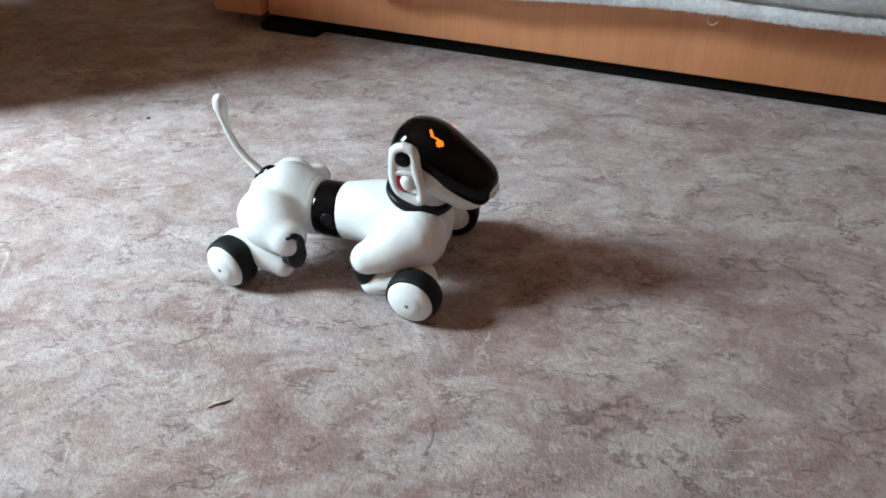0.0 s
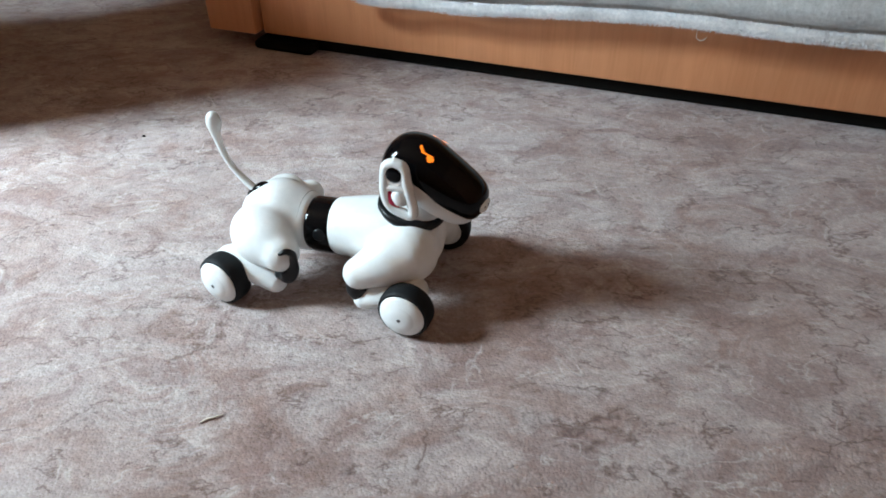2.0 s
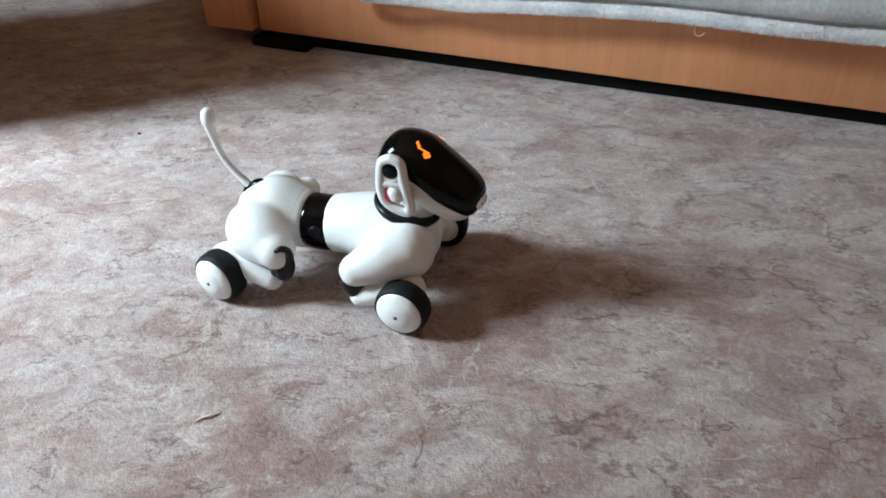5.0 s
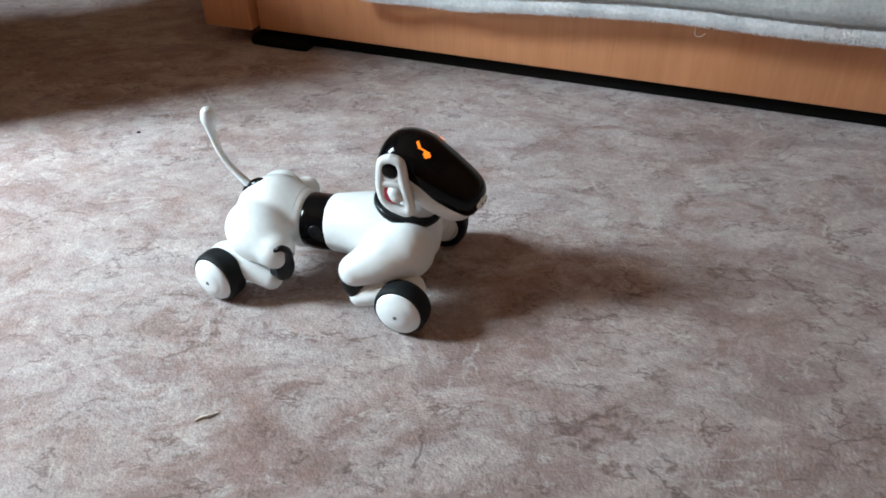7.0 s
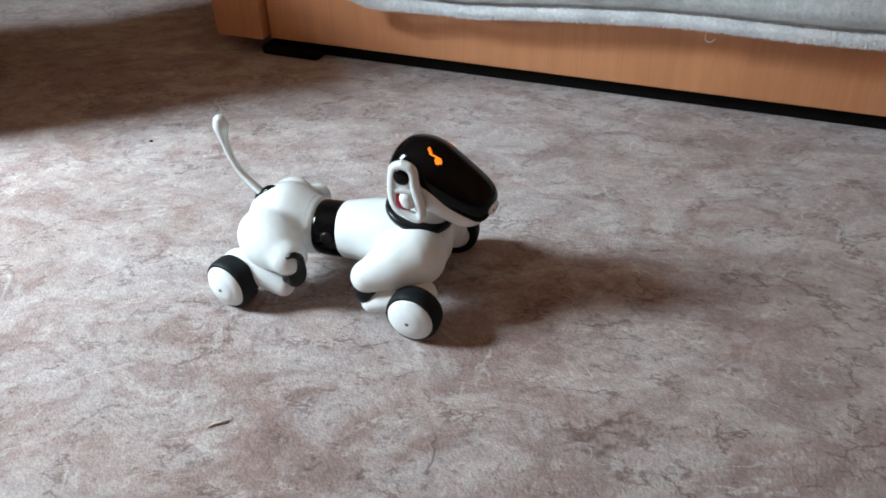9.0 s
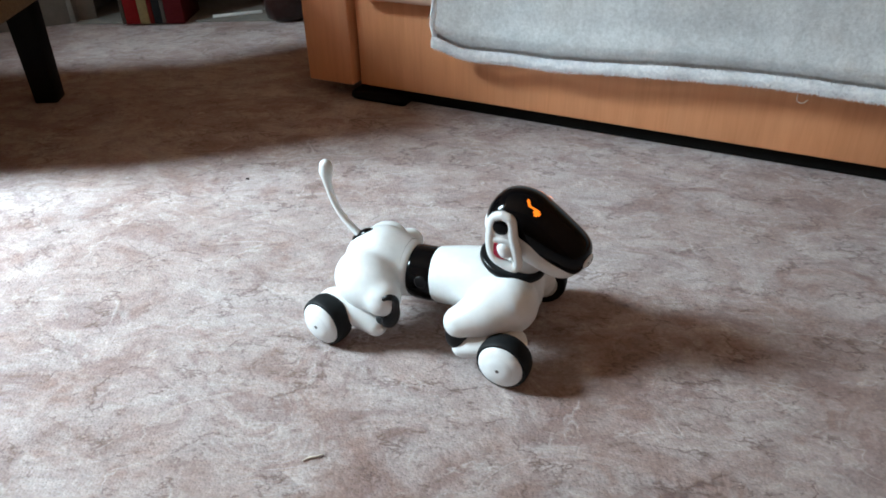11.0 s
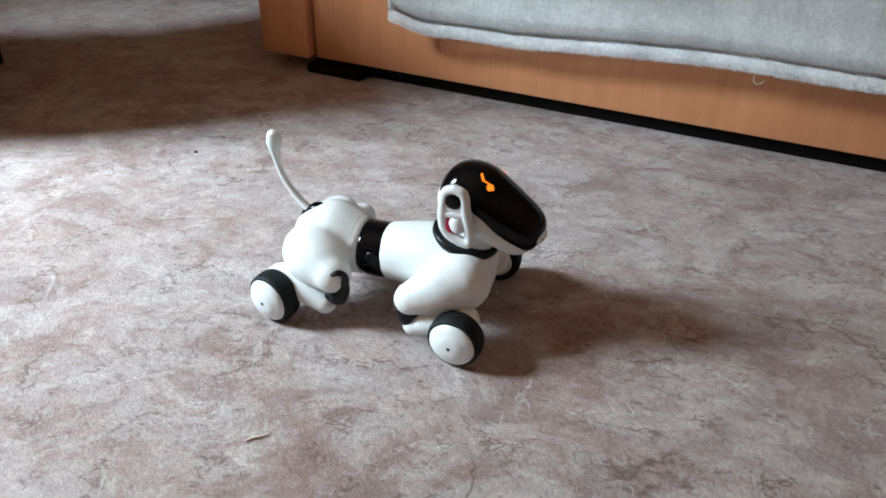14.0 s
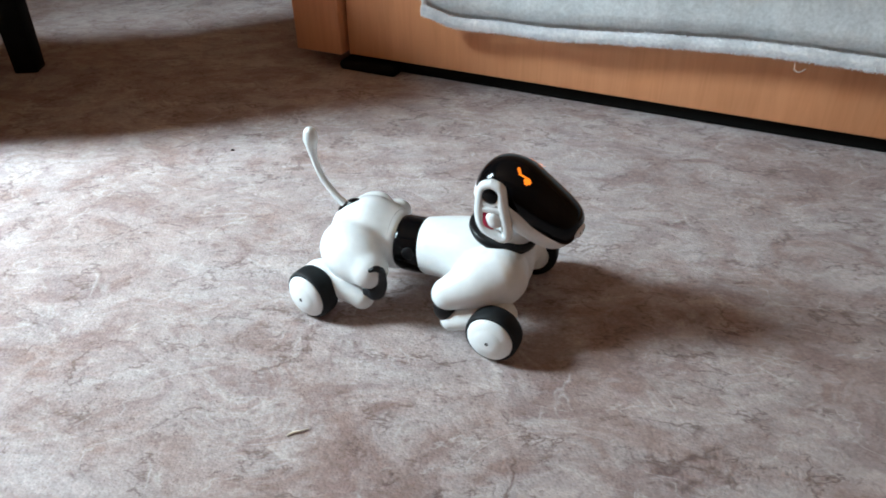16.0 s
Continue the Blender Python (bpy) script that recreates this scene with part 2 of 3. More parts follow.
def limb(points, steps=5, n=24, cap=True):
    """A rounded limb: rows of x, y, z, radius."""
    rows = spline(points, steps)
    pos, rad = [Vector(r[:3]) for r in rows], [max(float(r[3]), 0.0004) for r in rows]
    loops, side = [], None
    for i, p in enumerate(pos):
        way = (pos[min(i + 1, len(pos) - 1)] - pos[max(i - 1, 0)]).normalized()
        side = way.orthogonal().normalized() if side is None else (side - way * side.dot(way)).normalized()
        other = way.cross(side)
        first, last = i == 0, i == len(pos) - 1
        here = [(p, rad[i])]
        if cap and (first or last):
            sign = -1 if first else 1
            here = [(p + way * sign * rad[i] * math.sin(k), max(rad[i] * math.cos(k), 0.0003)) for k in (radians(d) for d in (0, 20, 40, 60, 78, 89))]
            if first:
                here.reverse()
        for q, r in here:
            loops.append([q + (side * math.cos(2 * math.pi * k / n) + other * math.sin(2 * math.pi * k / n)) * r for k in range(n)])
    return rings(bmesh.new(), loops)


def turned(profile, axis, at, n=40):
    """A turned body: rows of distance along the axis and radius."""
    axis = Vector(axis).normalized()
    side = axis.orthogonal().normalized()
    other = axis.cross(side)
    at = Vector(at)
    loops = [[at + axis * d + (side * math.cos(2 * math.pi * k / n) + other * math.sin(2 * math.pi * k / n)) * max(r, 0.0003) for k in range(n)] for d, r in profile]
    return rings(bmesh.new(), loops)


def ring_tube(points, radius, n=12, steps=5):
    """A closed loop of round tube."""
    rows = spline(points + points[:1], steps)[:-1]
    pos = [Vector(r[:3]) for r in rows]
    mid = sum(pos, Vector()) / len(pos)
    plane = (pos[0] - mid).cross(pos[len(pos) // 4] - mid).normalized()
    loops = []
    for i, p in enumerate(pos):
        way = (pos[(i + 1) % len(pos)] - pos[i - 1]).normalized()
        out = way.cross(plane)
        loops.append([p + (out * math.cos(2 * math.pi * k / n) + plane * math.sin(2 * math.pi * k / n)) * radius for k in range(n)])
    return rings(bmesh.new(), loops + loops[:1], False)


# ---- the room ----
def slab(name, lo, hi, mat, label, category):
    size = [b - a for a, b in zip(lo, hi)]
    ob = part(name, box(size, [(a + b) / 2 for a, b in zip(lo, hi)], 0), mat, None, label, False)
    ob.matrix_world = ROOM
    return tagged(ob, category=category, kind="structure")


U0, U1, V0, V1, HIGH = -1.45, 2.30, -2.90, 1.12, 2.5
fl = bmesh.new()
fl.faces.new([fl.verts.new(ROOM @ Vector((u, v, 0))) for u, v in ((U0 - 0.2, V0 - 0.12), (U1 + 0.12, V0 - 0.12), (U1 + 0.12, V1 + 0.12), (U0 - 0.2, V1 + 0.12))])
floor = tagged(part("floor", fl, CARPET, None, "pinkish beige short-pile carpet with marbled brown veins", False), category="carpet", kind="structure")
slab("ceiling", (U0 - 0.2, V0 - 0.2, HIGH), (U1 + 0.2, V1 + 0.2, HIGH + 0.1), CEILINGPAINT, "plain dull painted ceiling", "ceiling")
slab("wall_north", (U0, V1, 0), (U1, V1 + 0.12, HIGH), WALLPAINT, "plain warm peach wall behind the bed", "wall")
slab("wall_south", (U0, V0 - 0.12, 0), (U1, V0, HIGH), WALLPAINT, "plain warm peach wall", "wall")
slab("wall_east", (U1, V0 - 0.12, 0), (U1 + 0.12, V1 + 0.12, HIGH), WALLPAINT, "plain warm peach wall", "wall")


def window_wall():
    w0, w1 = WINDOW_V - WINDOW_W / 2, WINDOW_V + WINDOW_W / 2
    z0, z1 = WINDOW_Z - WINDOW_H / 2, WINDOW_Z + WINDOW_H / 2
    wall = tagged(empty("wall_west", ROOM), "warm peach wall with the daylit window", "wall", kind="structure")
    for lo, hi in (((V0 - 0.12, 0), (w0, HIGH)), ((w1, 0), (V1 + 0.12, HIGH)), ((w0, 0), (w1, z0)), ((w0, z1), (w1, HIGH))):
        part("wall_panel", box((0.2, hi[0] - lo[0], hi[1] - lo[1]), (U0 - 0.1, (lo[0] + hi[0]) / 2, (lo[1] + hi[1]) / 2), 0), WALLPAINT, wall, smooth=False)
    win = tagged(empty("window_1", ROOM), "white framed window letting in daylight", "window", kind="structure")
    t = 0.05
    for size, at in (((t, t, WINDOW_H), (w0 + t / 2, WINDOW_Z)), ((t, t, WINDOW_H), (w1 - t / 2, WINDOW_Z)), ((t, WINDOW_W, t), (WINDOW_V, z0 + t / 2)), ((t, WINDOW_W, t), (WINDOW_V, z1 - t / 2)), ((0.03, 0.04, WINDOW_H - 0.1), (WINDOW_V, WINDOW_Z))):
        part("window_frame", box(size, (U0 + 0.0, *at), 0.004), WHITE, win)
    part("window_sill", box((0.18, WINDOW_W + 0.1, 0.03), (U0 + 0.085, WINDOW_V, z0 - 0.017), 0.005), WHITE, win)


window_wall()


# ---- the bed ----
def hem_height(u):
    """Height of the blanket's lower edge along the bed."""
    lift = 0.020 * min(1.0, max(0.0, (u - 0.80) / 0.45))
    return 0.1585 + lift + 0.007 * math.sin(7.5 * u + 1.6) + 0.006 * math.sin(3.1 * u - 1.7) + 0.016 * math.exp(-((u - 0.238) / 0.045) ** 2)


def bed():
    b = tagged(empty("bed", ROOM), "low orange beech laminate bed frame with a dark gap underneath", "bed")
    part("side_rail", box((2.075, 0.028, 0.208), (1.0455, 0.016, 0.035 + 0.104), 0.003), BEECH, b)
    part("end_panel", box((0.125, 1.04, 0.43), (-0.0625, 0.50, 0.037 + 0.215), 0.005, 3), BEECH, b)
    part("end_panel", box((0.05, 1.04, 0.60), (2.11, 0.50, 0.037 + 0.30), 0.005, 3), BEECH, b)
    part("side_rail", box((2.08, 0.028, 0.208), (1.043, 1.003, 0.035 + 0.104), 0.003), BEECH, b)
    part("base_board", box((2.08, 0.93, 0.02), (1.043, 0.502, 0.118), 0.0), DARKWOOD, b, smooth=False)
    # added black block stands in for the shade under the bed
    part("gap_shade_block", box((2.02, 0.90, 0.105), (1.02, 0.475, 0.0535), 0.004), DARKWOOD, b, "black block added to darken the gap under the bed")
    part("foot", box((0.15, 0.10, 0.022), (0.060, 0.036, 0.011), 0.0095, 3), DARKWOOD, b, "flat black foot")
    m = tagged(part("mattress", box((2.035, 1.03, 0.1395), (1.0475, 0.474, 0.31325), 0.018, 4), MATTRESS, None), "peach covered mattress lying on the bed frame", "mattress")
    m.matrix_world = ROOM


bed()


def drape_depth(u, z):
    """How far the hanging blanket stands off the rail."""
    up = z - hem_height(u)
    swell = 0.012 * math.exp(-((up - 0.052) / 0.022) ** 2)
    fold = 0.007 * math.sin(21.0 * u + 14 * z) * math.exp(-((u - 0.40) / 0.13) ** 2)
    return 0.053 + 0.004 * math.sin(5.0 * u + 9 * z) + 0.003 * math.sin(13.0 * u - 6 * z + 1.0) + swell + fold + 0.03 * min(0.3, max(0.0, up - 0.05))


def blanket():
    root = tagged(empty("blanket", ROOM), "grey fleece blanket with a fluffy pale hem hanging over the bed", "blanket")
    bm = bmesh.new()
    nu, rows = 150, []
    for i in range(nu + 1):
        u = 0.238 + (2.02 - 0.238) * i / nu
        low = hem_height(u) + 0.018
        col = []
        for j in range(15):
            z = low + (0.365 - low) * j / 14
            v = -drape_depth(u, z) + 0.010 * max(0.0, 1 - j / 2)
            col.append((u, v, z))
        for k in range(1, 6):
            a = math.pi / 2 * k / 5
            col.append((u, -drape_depth(u, 0.365) + 0.03 * (1 - math.cos(a)), 0.365 + 0.03 * math.sin(a)))
        for v in (0.1, 0.3, 0.5, 0.7, 0.93):
            col.append((u, v, 0.397 + 0.006 * math.sin(6 * u + 7 * v)))
        rows.append([bm.verts.new(c) for c in col])
    for a, c in zip(rows, rows[1:]):
        for j in range(len(a) - 1):
            bm.faces.new((a[j], c[j], c[j + 1], a[j + 1]))
    cloth = part("cloth", bm, BLANKET, root)
    s = cloth.modifiers.new("thickness", "SOLIDIFY")
    s.thickness, s.offset = 0.007, -1
    # the rolled hem, along the lower edge and up the free end
    rnd = random.Random(5)
    line = []
    for i in range(261):
        u = 0.236 + (2.02 - 0.236) * i / 260
        z = hem_height(u) + 0.0118
        line.append((Vector((u, -drape_depth(u, z) - 0.004, z)), 0.0112 + 0.0012 * noise.noise(Vector((u * 9, 3, 0)))))
    side = [(Vector((0.240, -drape_depth(0.238, 0.17 + 0.012 * k) + 0.002, 0.172 + 0.012 * k)), 0.0065) for k in range(12, 0, -1)]
    for name, run in (("hem", line), ("side_hem", side)):
        bm = bmesh.new()
        loops = []
        for i, (p, r) in enumerate(run):
            way = (run[min(i + 1, len(run) - 1)][0] - run[max(i - 1, 0)][0]).normalized()
            out = Vector((0, 1, 0))
            up = way.cross(out).normalized()
            loop = []
            for k in range(18):
                a = 2 * math.pi * k / 18
                rr = r * (1 + 0.16 * noise.noise(p * 70 + Vector((math.cos(a), math.sin(a), 0)) * 1.6))
                loop.append(p + out * math.cos(a) * rr * 0.62 + up * math.sin(a) * rr)
            loops.append(loop)
        part(name, rings(bm, loops), HEM, root, "pale fluffy rolled hem")
    # fuzz on the hem
    verts, faces = [], []
    for run, count in ((line, 15000), (side, 900)):
        for _ in range(count):
            i = rnd.randrange(len(run) - 1)
            p, r = run[i]
            p = p.lerp(run[i + 1][0], rnd.random())
            a = rnd.uniform(0, 2 * math.pi)
            d = Vector((rnd.uniform(-0.4, 0.4), -abs(math.cos(a)) * 0.62, math.sin(a)))
            q = p + Vector((0, -abs(math.cos(a)) * 0.6 * r, math.sin(a) * r))
            tip = q + d.normalized() * rnd.uniform(0.0018, 0.0058)
            w = Vector((0.0006, 0, 0.0003))
            n0 = len(verts)
            verts += [q - w, q + w, tip]
            faces.append((n0, n0 + 1, n0 + 2))
    me = bpy.data.meshes.new("fuzz")
    me.from_pydata(verts, [], faces)
    me.materials.append(HEM)
    fz = new("fuzz", me)
    fz.parent = root
    tagged(fz, kind="stuff")
    part("loose_thread", limb([(0.950, -0.046, 0.171, 0.0006), (0.951, -0.05, 0.157, 0.0007), (0.960, -0.052, 0.154, 0.0008), (0.968, -0.05, 0.160, 0.0006)], 5, 6), LINT, root, "curled loose beige thread")


blanket()


# ---- the chair at the side, and the things along the far wall ----
def side_chair():
    c = tagged(empty("armchair", pose(-1.425, 1.246, 0, 0, 0, 15)), "ochre upholstered armchair on tapered black legs", "armchair")
    for x, y in ((-0.28, -0.20), (0.21, -0.20), (-0.28, 0.175), (0.29, 0.175)):
        bm = box((0.054, 0.054, 0.246), (x, y, 0.123), 0.004)
        for v in bm.verts:
            k = 1.0 + 0.16 * v.co.z / 0.246
            v.co.x, v.co.y = x + (v.co.x - x) * k, y + (v.co.y - y) * k
        part("leg", bm, DARKWOOD, c, "tapered black wooden leg")
    part("seat_frame", box((0.70, 0.52, 0.080), (0, -0.040, 0.284), 0.010), OCHRE, c)
    part("seat", box((0.60, 0.53, 0.12), (-0.05, -0.045, 0.38), 0.035, 4), OCHRE, c)
    # unseen; its height is set so that its shadow reaches the bed
    part("backrest", box((0.12, 0.53, 0.47), (0.29, -0.045, 0.555), 0.04, 4), OCHRE, c)
    # unseen block added to shade the floor towards the shelf
    part("shade_armrest", box((0.10, 0.40, 0.42), (-0.395, 0.13, 0.455), 0.03, 4), OCHRE, c)


side_chair()


def book(thick, depth, high, colour, label, m):
    """A bound book standing on its lower edge, spine forward."""
    root = tagged(empty("book", m), label, "book", "books standing by the wall")
    cover = plain("shaded_book_cloth", colour, 0.8, 0.15, 90.0)
    cover.node_tree.nodes["Principled BSDF"].inputs["Specular IOR Level"].default_value = 0.12
    pages = plain("book_pages", (0.55, 0.48, 0.36), 0.9, 0.15, 200.0)
    t = 0.003
    part("spine", box((thick, t, high), (0, t / 2, high / 2), 0.001), cover, root)
    for s in (-1, 1):
        part("cover", box((t, depth, high), (s * (thick / 2 - t / 2), depth / 2 + t, high / 2), 0.0007), cover, root)
    part("pages", box((thick - 2 * t - 0.0004, depth - 0.006, high - 0.008), (0, depth / 2 + t, high / 2), 0), pages, root, smooth=False)
    return root


def far_side():
    s = tagged(empty("low_shelf", pose(-1.17, 2.135, 0, 0, 0, 9)), "low white shelf board holding books and a dark vase", "shelf")
    # white boards greyed: the shade at the far wall is in their colour
    paint = plain("shaded_white_board", (0.20, 0.185, 0.165), 0.6, 0.15, 25.0)
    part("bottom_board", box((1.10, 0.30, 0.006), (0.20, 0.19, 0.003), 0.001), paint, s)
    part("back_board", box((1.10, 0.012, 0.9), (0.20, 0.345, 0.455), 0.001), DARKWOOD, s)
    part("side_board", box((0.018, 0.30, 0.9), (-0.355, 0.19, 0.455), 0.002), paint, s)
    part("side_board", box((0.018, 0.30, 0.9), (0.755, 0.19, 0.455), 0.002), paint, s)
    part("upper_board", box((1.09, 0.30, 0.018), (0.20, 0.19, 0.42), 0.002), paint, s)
    base = pose(-1.17, 2.135, 0.006, 0, 0, 9)
    x = -0.183
    # cover colours are darkened to carry the shade inside the shelf
    for thick, high, colour, label in (
        (0.012, 0.21, (0.06, 0.05, 0.04), "thin grey-brown book standing upright"),
        (0.044, 0.24, (0.17, 0.007, 0.007), "thick bright red book standing upright"),
        (0.030, 0.22, (0.22, 0.15, 0.07), "cream book standing between red ones"),
        (0.014, 0.22, (0.10, 0.008, 0.006), "thin dark red book standing upright"),
        (0.024, 0.23, (0.012, 0.011, 0.012), "black book standing upright"),
        (0.012, 0.23, (0.08, 0.065, 0.055), "thin grey book standing upright"),
        (0.058, 0.25, (0.07, 0.005, 0.007), "thick dark crimson book standing upright"),
    ):
        book(thick, 0.16, high, colour, label, base @ pose(x + thick / 2, 0.01, 0))
        x += thick + 0.001
    vase = tagged(empty("vase", base @ pose(0.34, 0.075, 0)), "dark reddish-brown glazed vase standing on the shelf", "vase")
    glaze = gloss("brown_glaze", (0.018, 0.004, 0.003), 0.10, 0.0)
    part("body", turned([(0, 0.062), (0.004, 0.070), (0.03, 0.077), (0.10, 0.086), (0.17, 0.07), (0.21, 0.04), (0.25, 0.045), (0.252, 0.04), (0.20, 0.034)], (0, 0, 1), (0, 0, 0)), glaze, vase)
    strip = tagged(part("white_slat", box((0.16, 0.018, 0.007), (0, 0, 0.0035), 0.001), WHITE), "narrow white slat lying on the shelf", "slat")
    strip.matrix_world = base @ pose(0.165, 0.10, 0, 0, 0, 18)
    panel = tagged(part("leaning_panel", box((0.34, 0.016, 0.5), (0, 0, 0.25), 0.002), paint), "pale board standing upright beside the shelf", "board")
    panel.matrix_world = pose(-1.62, 2.085, 0, 0, 0, 37)


far_side()


# ---- the toy robot dog ----
DOG = pose(-0.082, 0.760, 0, 0, 0, -11.8)
FRONT_X, REAR_X = 0.1145, -0.1345


def joined(*meshes):
    """Several closed bodies in one bmesh."""
    out = bmesh.new()
    for bm in meshes:
        me = bpy.data.meshes.new("body")
        bm.to_mesh(me)
        bm.free()
        out.from_mesh(me)
        bpy.data.meshes.remove(me)
    return out


def moulded(ob, voxel=0.0022, rounds=22):
    """Melts overlapping bodies into one smooth moulded shell."""
    r = ob.modifiers.new("shell", "REMESH")
    r.mode, r.voxel_size, r.use_smooth_shade = "VOXEL", voxel, True
    s = ob.modifiers.new("soften", "SMOOTH")
    s.factor, s.iterations = 0.5, rounds
    return ob


def wheel(dog, x, side, toe):
    """A wheel with a rubber tyre and a domed white cap; side -1 is the dog's right."""
    y, r = side * 0.094, 0.0345
    axle = Vector((-toe, side, 0)).normalized()
    w = part("wheel", turned([(-0.014, 0.018), (-0.013, 0.027), (-0.010, 0.0295), (0.010, 0.0295), (0.012, 0.018)], axle, (x, y, r)), WHITE, dog)
    prof = [(-0.0135, 0.0278), (-0.0135, 0.0308), (-0.0115, 0.0331), (-0.007, 0.0343), (0, r), (0.007, 0.0343), (0.0115, 0.0331), (0.0138, 0.0314), (0.0138, 0.0298), (0.010, 0.0290), (-0.0135, 0.0278)]
    part("tyre", turned(prof, axle, (x, y, r), 64), RUBBER, w, "black rubber tyre")
    cap = [(0.008, 0.0290), (0.0125, 0.0298), (0.0152, 0.0288), (0.0185, 0.0248), (0.0206, 0.0190), (0.0207, 0.0186), (0.0211, 0.0182), (0.0226, 0.010), (0.0232, 0.0035), (0.0230, 0.001)]
    part("hub_cap", turned(cap, axle, (x, y, r), 64), WHITE, w)
    part("screw", turned([(0.0220, 0.0024), (0.0235, 0.0024), (0.0238, 0.0015), (0.0232, 0.0006)], axle, (x, y, r), 12), STEEL, w, "small grey screw")


def front_thigh(s):
    return limb([(0.102, s * 0.044, 0.084, 0.040), (0.082, s * 0.060, 0.079, 0.034), (0.063, s * 0.072, 0.0725, 0.0265), (0.0500, s * 0.079, 0.0675, 0.0215)])


def rear_thigh(s):
    if s > 0:
        return limb([(-0.102, 0.038, 0.078, 0.0385), (-0.097, 0.050, 0.071, 0.0330), (-0.090, 0.062, 0.0695, 0.0260), (-0.0830, 0.072, 0.0715, 0.0205)])
    return limb([(-0.103, -0.042, 0.078, 0.040), (-0.091, -0.053, 0.079, 0.0400), (-0.073, -0.065, 0.0775, 0.0345), (-0.0585, -0.0755, 0.0755, 0.0258)])


def front_leg(dog, s):
    part("front_knee", limb([(0.049, s * 0.080, 0.056, 0.0150), (0.047, s * 0.081, 0.045, 0.0155), (0.052, s * 0.081, 0.036, 0.0125)], 3), BLACK, dog, "black knee joint")
    part("front_shin", limb([(0.0555, s * 0.082, 0.0310, 0.0148), (0.080, s * 0.079, 0.039, 0.0172), (FRONT_X, s * 0.072, 0.045, 0.0225)]), WHITE, dog)


def rear_leg(dog, s):
    hook = [(-0.0450, s * 0.0985, 0.0925, 0.0028), (-0.0385, s * 0.0950, 0.0945, 0.0040), (-0.0340, s * 0.0890, 0.0870, 0.0046), (-0.0360, s * 0.0855, 0.0730, 0.0056), (-0.0400, s * 0.0835, 0.0600, 0.0090), (-0.0485, s * 0.0825, 0.0485, 0.0125), (-0.0580, s * 0.0825, 0.0470, 0.0085)]
    if s > 0:
        hook = [(x - 0.016, y - 0.008, z - 0.012, r) for x, y, z, r in hook[3:]]
    part("rear_knee", limb(hook, 4), BLACK, dog, "black hooked knee joint")
    part("rear_shin", limb([(-0.0690, s * 0.081, 0.0310, 0.0150), (-0.098, s * 0.078, 0.0410, 0.0175), (REAR_X, s * 0.073, 0.046, 0.0225)]), WHITE, dog)


NOTE = ("0000011", "0000110", "0001100", "0001000", "0001000", "0001000", "0111000", "1111000", "1111000", "0110000")


def eye_display(head, s):
    """A musical note of small amber dots on the visor."""
    bm = bmesh.new()
    for i, row in enumerate(NOTE):
        for j, on in enumerate(row):
            if on == "1":
                x = -0.018 + i * 0.0023
                a = radians(s * -33) + (j - 3) * 0.056 * -1
                quad = []
                for dx, da in ((-1, -1), (1, -1), (1, 1), (-1, 1)):
                    xx, aa = x + dx * 0.00118, a + da * 0.0290
                    ry, rz = 0.0398, 0.0381
                    k = 1 - max(0.0, xx - 0.0) * 1.2
                    quad.append(bm.verts.new((xx, math.sin(aa) * ry * -1 * k, 0.003 + math.cos(aa) * rz * k)))
                bm.faces.new(quad)
    ob = part("eye_note", bm, AMBER, head, "glowing amber musical note", False)
    return ob


def head(dog):
    visor_rows = [(-0.0605, -0.004, 0.001, 0.001), (-0.058, -0.003, 0.016, 0.015), (-0.050, 0.0, 0.029, 0.027), (-0.034, 0.002, 0.037, 0.035), (-0.012, 0.003, 0.0395, 0.0378), (0.012, 0.001, 0.0385, 0.0350), (0.036, -0.0015, 0.0358, 0.0318), (0.056, -0.003, 0.0316, 0.0278), (0.069, -0.0045, 0.0258, 0.0228), (0.0765, -0.0065, 0.0160, 0.0148), (0.0790, -0.008, 0.001, 0.001)]
    h = part("head", hull([(-0.0600, -0.014, 0.003, 0.003), (-0.0570, -0.014, 0.017, 0.012), (-0.0470, -0.013, 0.0305, 0.0215), (-0.020, -0.009, 0.0412, 0.0285), (0.008, -0.0120, 0.0415, 0.0275), (0.030, -0.0180, 0.0372, 0.0235), (0.050, -0.0205, 0.0318, 0.0215), (0.063, -0.0200, 0.0250, 0.0185), (0.0715, -0.0190, 0.0140, 0.0120), (0.0750, -0.0185, 0.001, 0.001)]), WHITE, dog)
    h.matrix_basis = pose(0.1205, 0, 0.1775, 0, 20.5, 0) @ pose(0, 0, 0, 0, 0, -7)
    part("visor", hull(visor_rows, 5, 48), BLACKGLOSS, h, "glossy black face visor")
    for s in (-1, 1):
        eye_display(h, s)
    nose = part("nose", hull([(-0.006, 0, 0.0130, 0.0086), (0.001, 0, 0.0126, 0.0083), (0.0028, 0, 0.0095, 0.006), (0.0034, 0, 0.001, 0.001)], 3, 24), WHITE, h, "white oval nose")
    nose.matrix_basis = pose(0.0775, -0.003, -0.001, 0, -16, -6)
    for s in (-1, 1):
        part("nostril", turned([(0.002, 0.0018), (0.0034, 0.0018), (0.0036, 0.0010)], (1, 0, 0), (0, s * 0.0045, 0), 10), BLACK, nose, "black nostril dot")


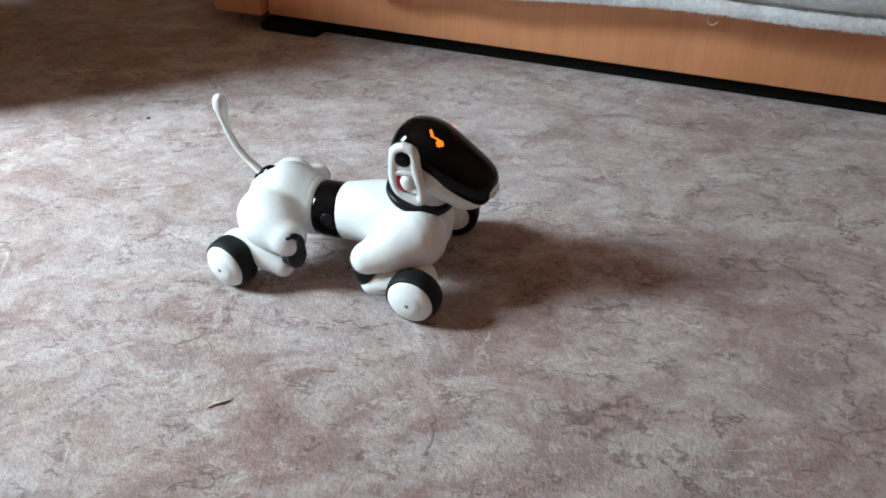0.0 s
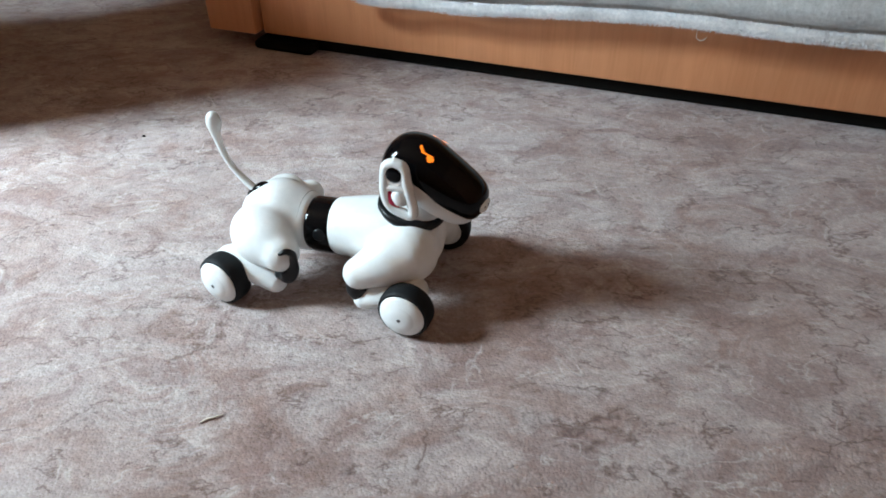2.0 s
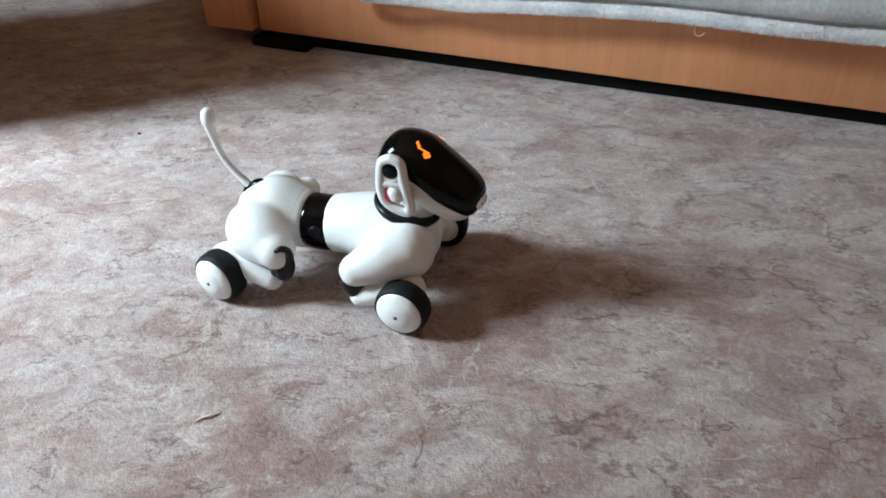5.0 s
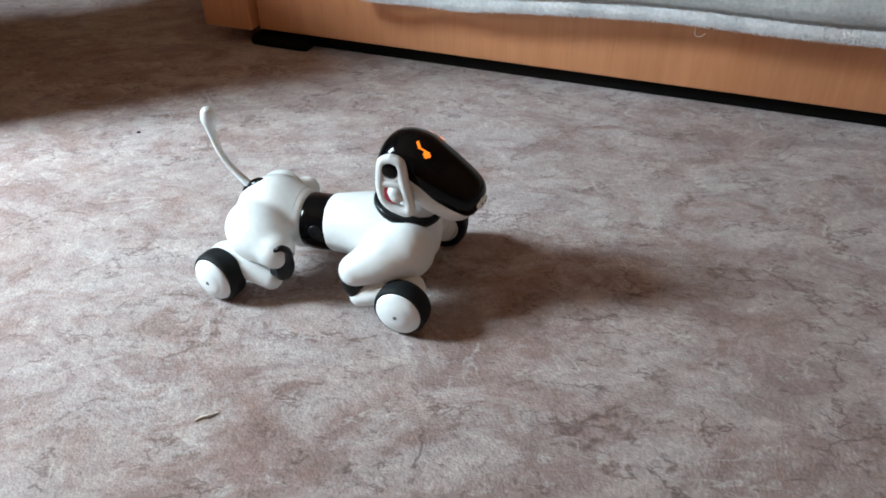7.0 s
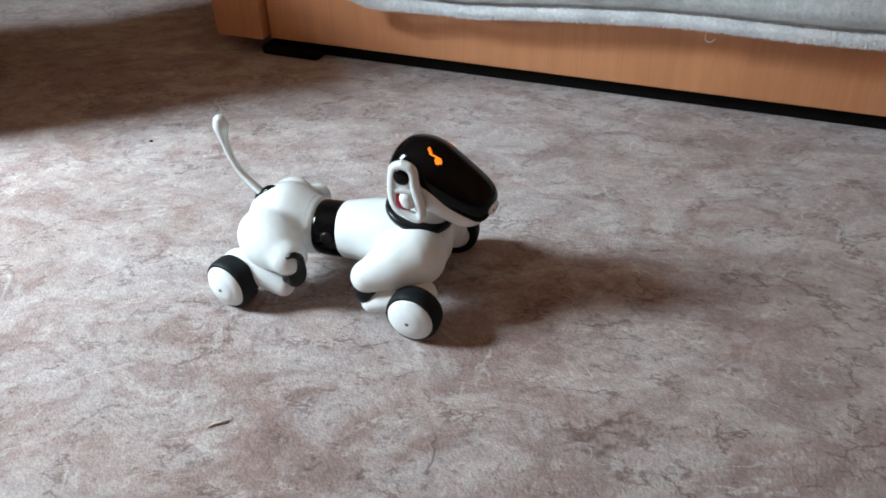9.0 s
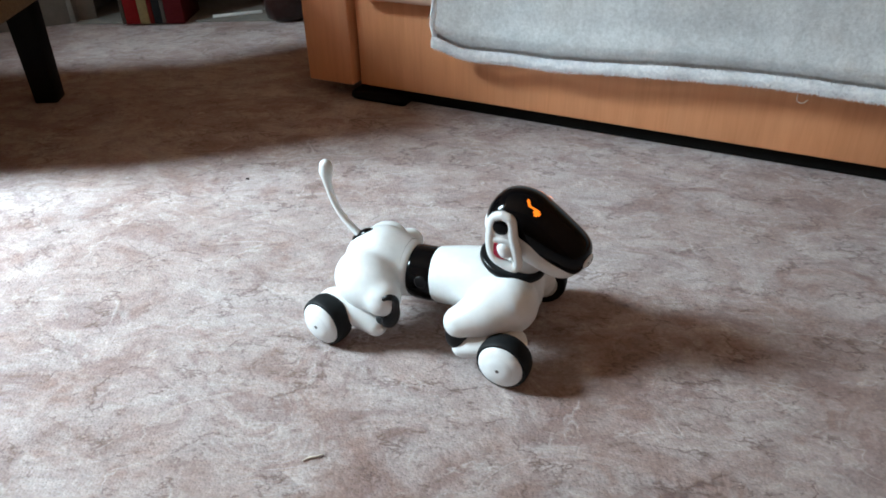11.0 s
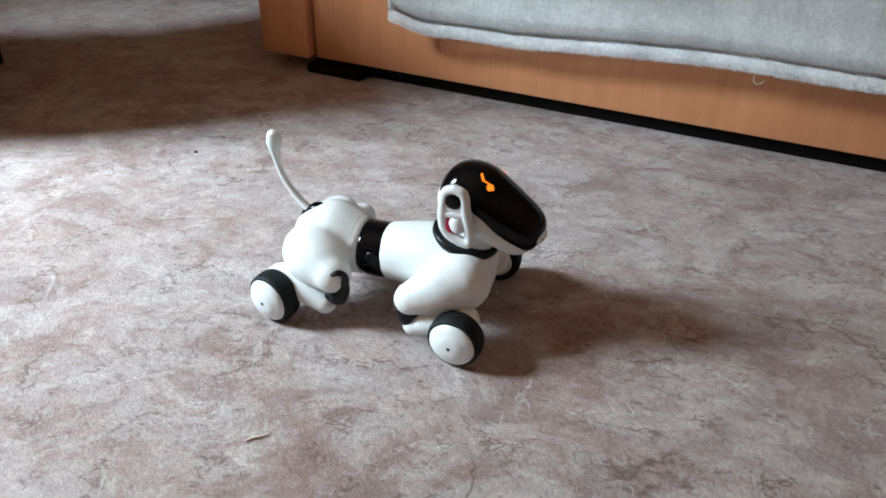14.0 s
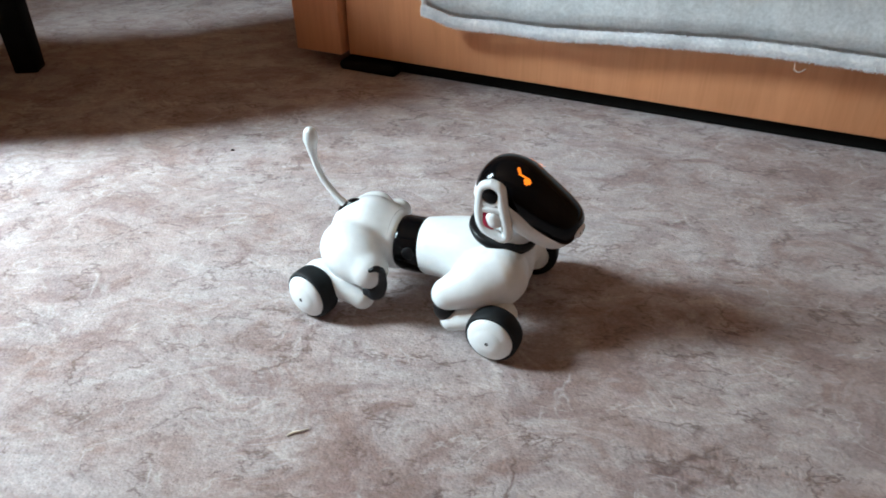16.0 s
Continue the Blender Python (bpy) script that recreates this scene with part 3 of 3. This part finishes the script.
def ear(dog, s):
    """A hanging loop ear: a round button above, a rounded triangular opening below with a ball in it."""
    y = s * 0.050
    cx, cz = (0.0935, 0.2005) if s < 0 else (0.0935, 0.1745)
    loop = [(0, 0.0130), (-0.0100, 0.0080), (-0.0128, -0.009), (-0.0130, -0.028), (-0.0075, -0.0435), (0.0050, -0.0510), (0.0175, -0.0540), (0.0215, -0.0480), (0.0185, -0.030), (0.0140, -0.011), (0.0105, 0.0080)]
    e = part("ear", ring_tube([(cx + dx, y * (1 - 0.9 * dz), cz + dz) for dx, dz in loop], 0.0064, 14), WHITE, dog, "hanging white loop ear")
    part("button_ring", ring_tube([(cx + 0.0122 * math.cos(k * math.pi / 6), y, cz + 0.0130 * math.sin(k * math.pi / 6)) for k in range(12)], 0.0056, 12, 2), WHITE, e)
    part("button", turned([(-0.008, 0.0104), (0.0040, 0.0106), (0.0058, 0.0094), (0.0068, 0.006), (0.0072, 0.001)], (0, s, 0), (cx, y, cz), 28), BLACKGLOSS, e, "glossy black round button")
    part("bridge", limb([(cx - 0.010, y * 1.00, cz - 0.0185, 0.0062), (cx + 0.002, y * 1.00, cz - 0.0175, 0.0068), (cx + 0.014, y * 1.00, cz - 0.0200, 0.0062)], 4, 12), WHITE, e)
    part("lining", limb([(cx - 0.0068, y * 1.00, cz - 0.026, 0.0052), (cx - 0.0055, y * 1.01, cz - 0.036, 0.0066), (cx + 0.001, y * 1.01, cz - 0.0425, 0.0050)], 4, 12), CRIMSON, e, "crimson inner lining")
    part("ear_ball", limb([(cx + 0.0040, y * 1.01, cz - 0.0295, 0.0098), (cx + 0.0060, y * 1.00, cz - 0.0330, 0.0104)], 2, 22), WHITE, e)


def toy_dog():
    dog = tagged(empty("robot_dog", DOG), "white plastic toy robot dog with black visor, standing on four wheels", "toy robot")
    rear = hull([(-0.148, 0.080, 0.001, 0.001), (-0.1445, 0.080, 0.016, 0.016), (-0.133, 0.081, 0.031, 0.030), (-0.113, 0.084, 0.0430, 0.0415), (-0.089, 0.085, 0.0470, 0.0460), (-0.068, 0.0815, 0.0450, 0.0430), (-0.054, 0.0775, 0.0415, 0.0400), (-0.0430, 0.0755, 0.0394, 0.0380), (-0.0425, 0.0755, 0.030, 0.029)], bow=lambda x: 8.0 * min(1.0, max(0.0, (x + 0.080) / 0.035)))
    moulded(part("rear_body", joined(rear, rear_thigh(-1), rear_thigh(1)), WHITE, dog), rounds=46)
    part("seam", hull([(-0.0532, 0.0774, 0.030, 0.028), (-0.0530, 0.0774, 0.0401, 0.0388), (-0.0523, 0.0773, 0.0399, 0.0386), (-0.0521, 0.0773, 0.030, 0.028)], 2), BLACK, dog, "thin dark seam line")
    waist = part("waist", hull([(-0.048, 0.0750, 0.030, 0.028), (-0.042, 0.0750, 0.0376, 0.0360), (-0.024, 0.0750, 0.0390, 0.0372), (-0.008, 0.0755, 0.0378, 0.0360), (0.002, 0.0760, 0.030, 0.028)], 4, skew=lambda x: -0.05), BLACKGLOSS, dog, "glossy black waist joint")
    for s in (-1, 1):
        part("pivot_cap", turned([(0.030, 0.0085), (0.0385, 0.0085), (0.0395, 0.0072), (0.0397, 0.001)], (0, s, 0.12), (-0.021, 0, 0.079), 24), BLACK, waist, "round black pivot cap")
    chest = hull([(-0.0105, 0.0765, 0.030, 0.028), (-0.0100, 0.0765, 0.0382, 0.0370), (-0.003, 0.077, 0.0400, 0.0385), (0.016, 0.0795, 0.0425, 0.0405), (0.040, 0.0810, 0.0460, 0.0435), (0.070, 0.0810, 0.0500, 0.0460), (0.094, 0.0795, 0.0510, 0.0460), (0.114, 0.0775, 0.0450, 0.0410), (0.127, 0.0765, 0.0335, 0.030), (0.1345, 0.076, 0.017, 0.016), (0.137, 0.076, 0.001, 0.001)], skew=lambda x: -0.10 * max(0.0, 1 - (x + 0.0105) / 0.05))
    moulded(part("front_body", joined(chest, front_thigh(-1), front_thigh(1)), WHITE, dog))
    part("collar", turned([(-0.012, 0.030), (-0.007, 0.0415), (-0.003, 0.0440), (0.001, 0.0440), (0.0035, 0.0420), (0.0035, 0.0385), (0.0055, 0.0330), (0.007, 0.026)], (0.26, 0, 1), (0.0955, 0, 0.1235), 48), BLACK, dog, "black collar ring")
    part("neck", limb([(0.100, 0, 0.112, 0.030), (0.109, 0, 0.150, 0.0315)], 4), WHITE, dog)
    head(dog)
    for s in (-1, 1):
        ear(dog, s)
        front_leg(dog, s)
        rear_leg(dog, s)
        wheel(dog, FRONT_X, s, 0.10)
        wheel(dog, REAR_X, s, 0.26)
    part("tail_mount", limb([(-0.127, 0, 0.1055, 0.0110), (-0.114, 0, 0.1160, 0.0110), (-0.106, 0, 0.1190, 0.0090)], 3), BLACKGLOSS, dog, "black tail mount")
    part("tail", limb([(-0.122, 0, 0.112, 0.0062), (-0.1330, 0, 0.121, 0.0052), (-0.148, 0, 0.137, 0.0046), (-0.159, 0, 0.154, 0.0043), (-0.1660, 0, 0.176, 0.0047), (-0.1685, 0, 0.193, 0.0065), (-0.1685, 0, 0.206, 0.0098), (-0.1685, 0, 0.2145, 0.0088)], 5, 18), WHITE, dog, "thin white tail with a bulb at the tip")


toy_dog()

# ---- lint on the carpet ----
fluff = tagged(part("carpet_lint", limb([(-0.200, 0.481, 0.0014, 0.0009), (-0.194, 0.486, 0.0020, 0.0014), (-0.187, 0.4885, 0.0022, 0.0013), (-0.179, 0.494, 0.0014, 0.0006)], 5, 10), LINT), "small pale scrap of lint on the carpet", "lint")
for x, y, r in ((-0.243, 0.858, 0.0025), (-0.533, 1.138, 0.0022)):
    tagged(part("crumb", limb([(x - r, y, r * 0.7, r * 0.7), (x, y + r * 0.4, r * 0.8, r), (x + r, y, r * 0.6, r * 0.6)], 3, 8), DARKWOOD), "tiny dark crumb on the carpet", "crumb")
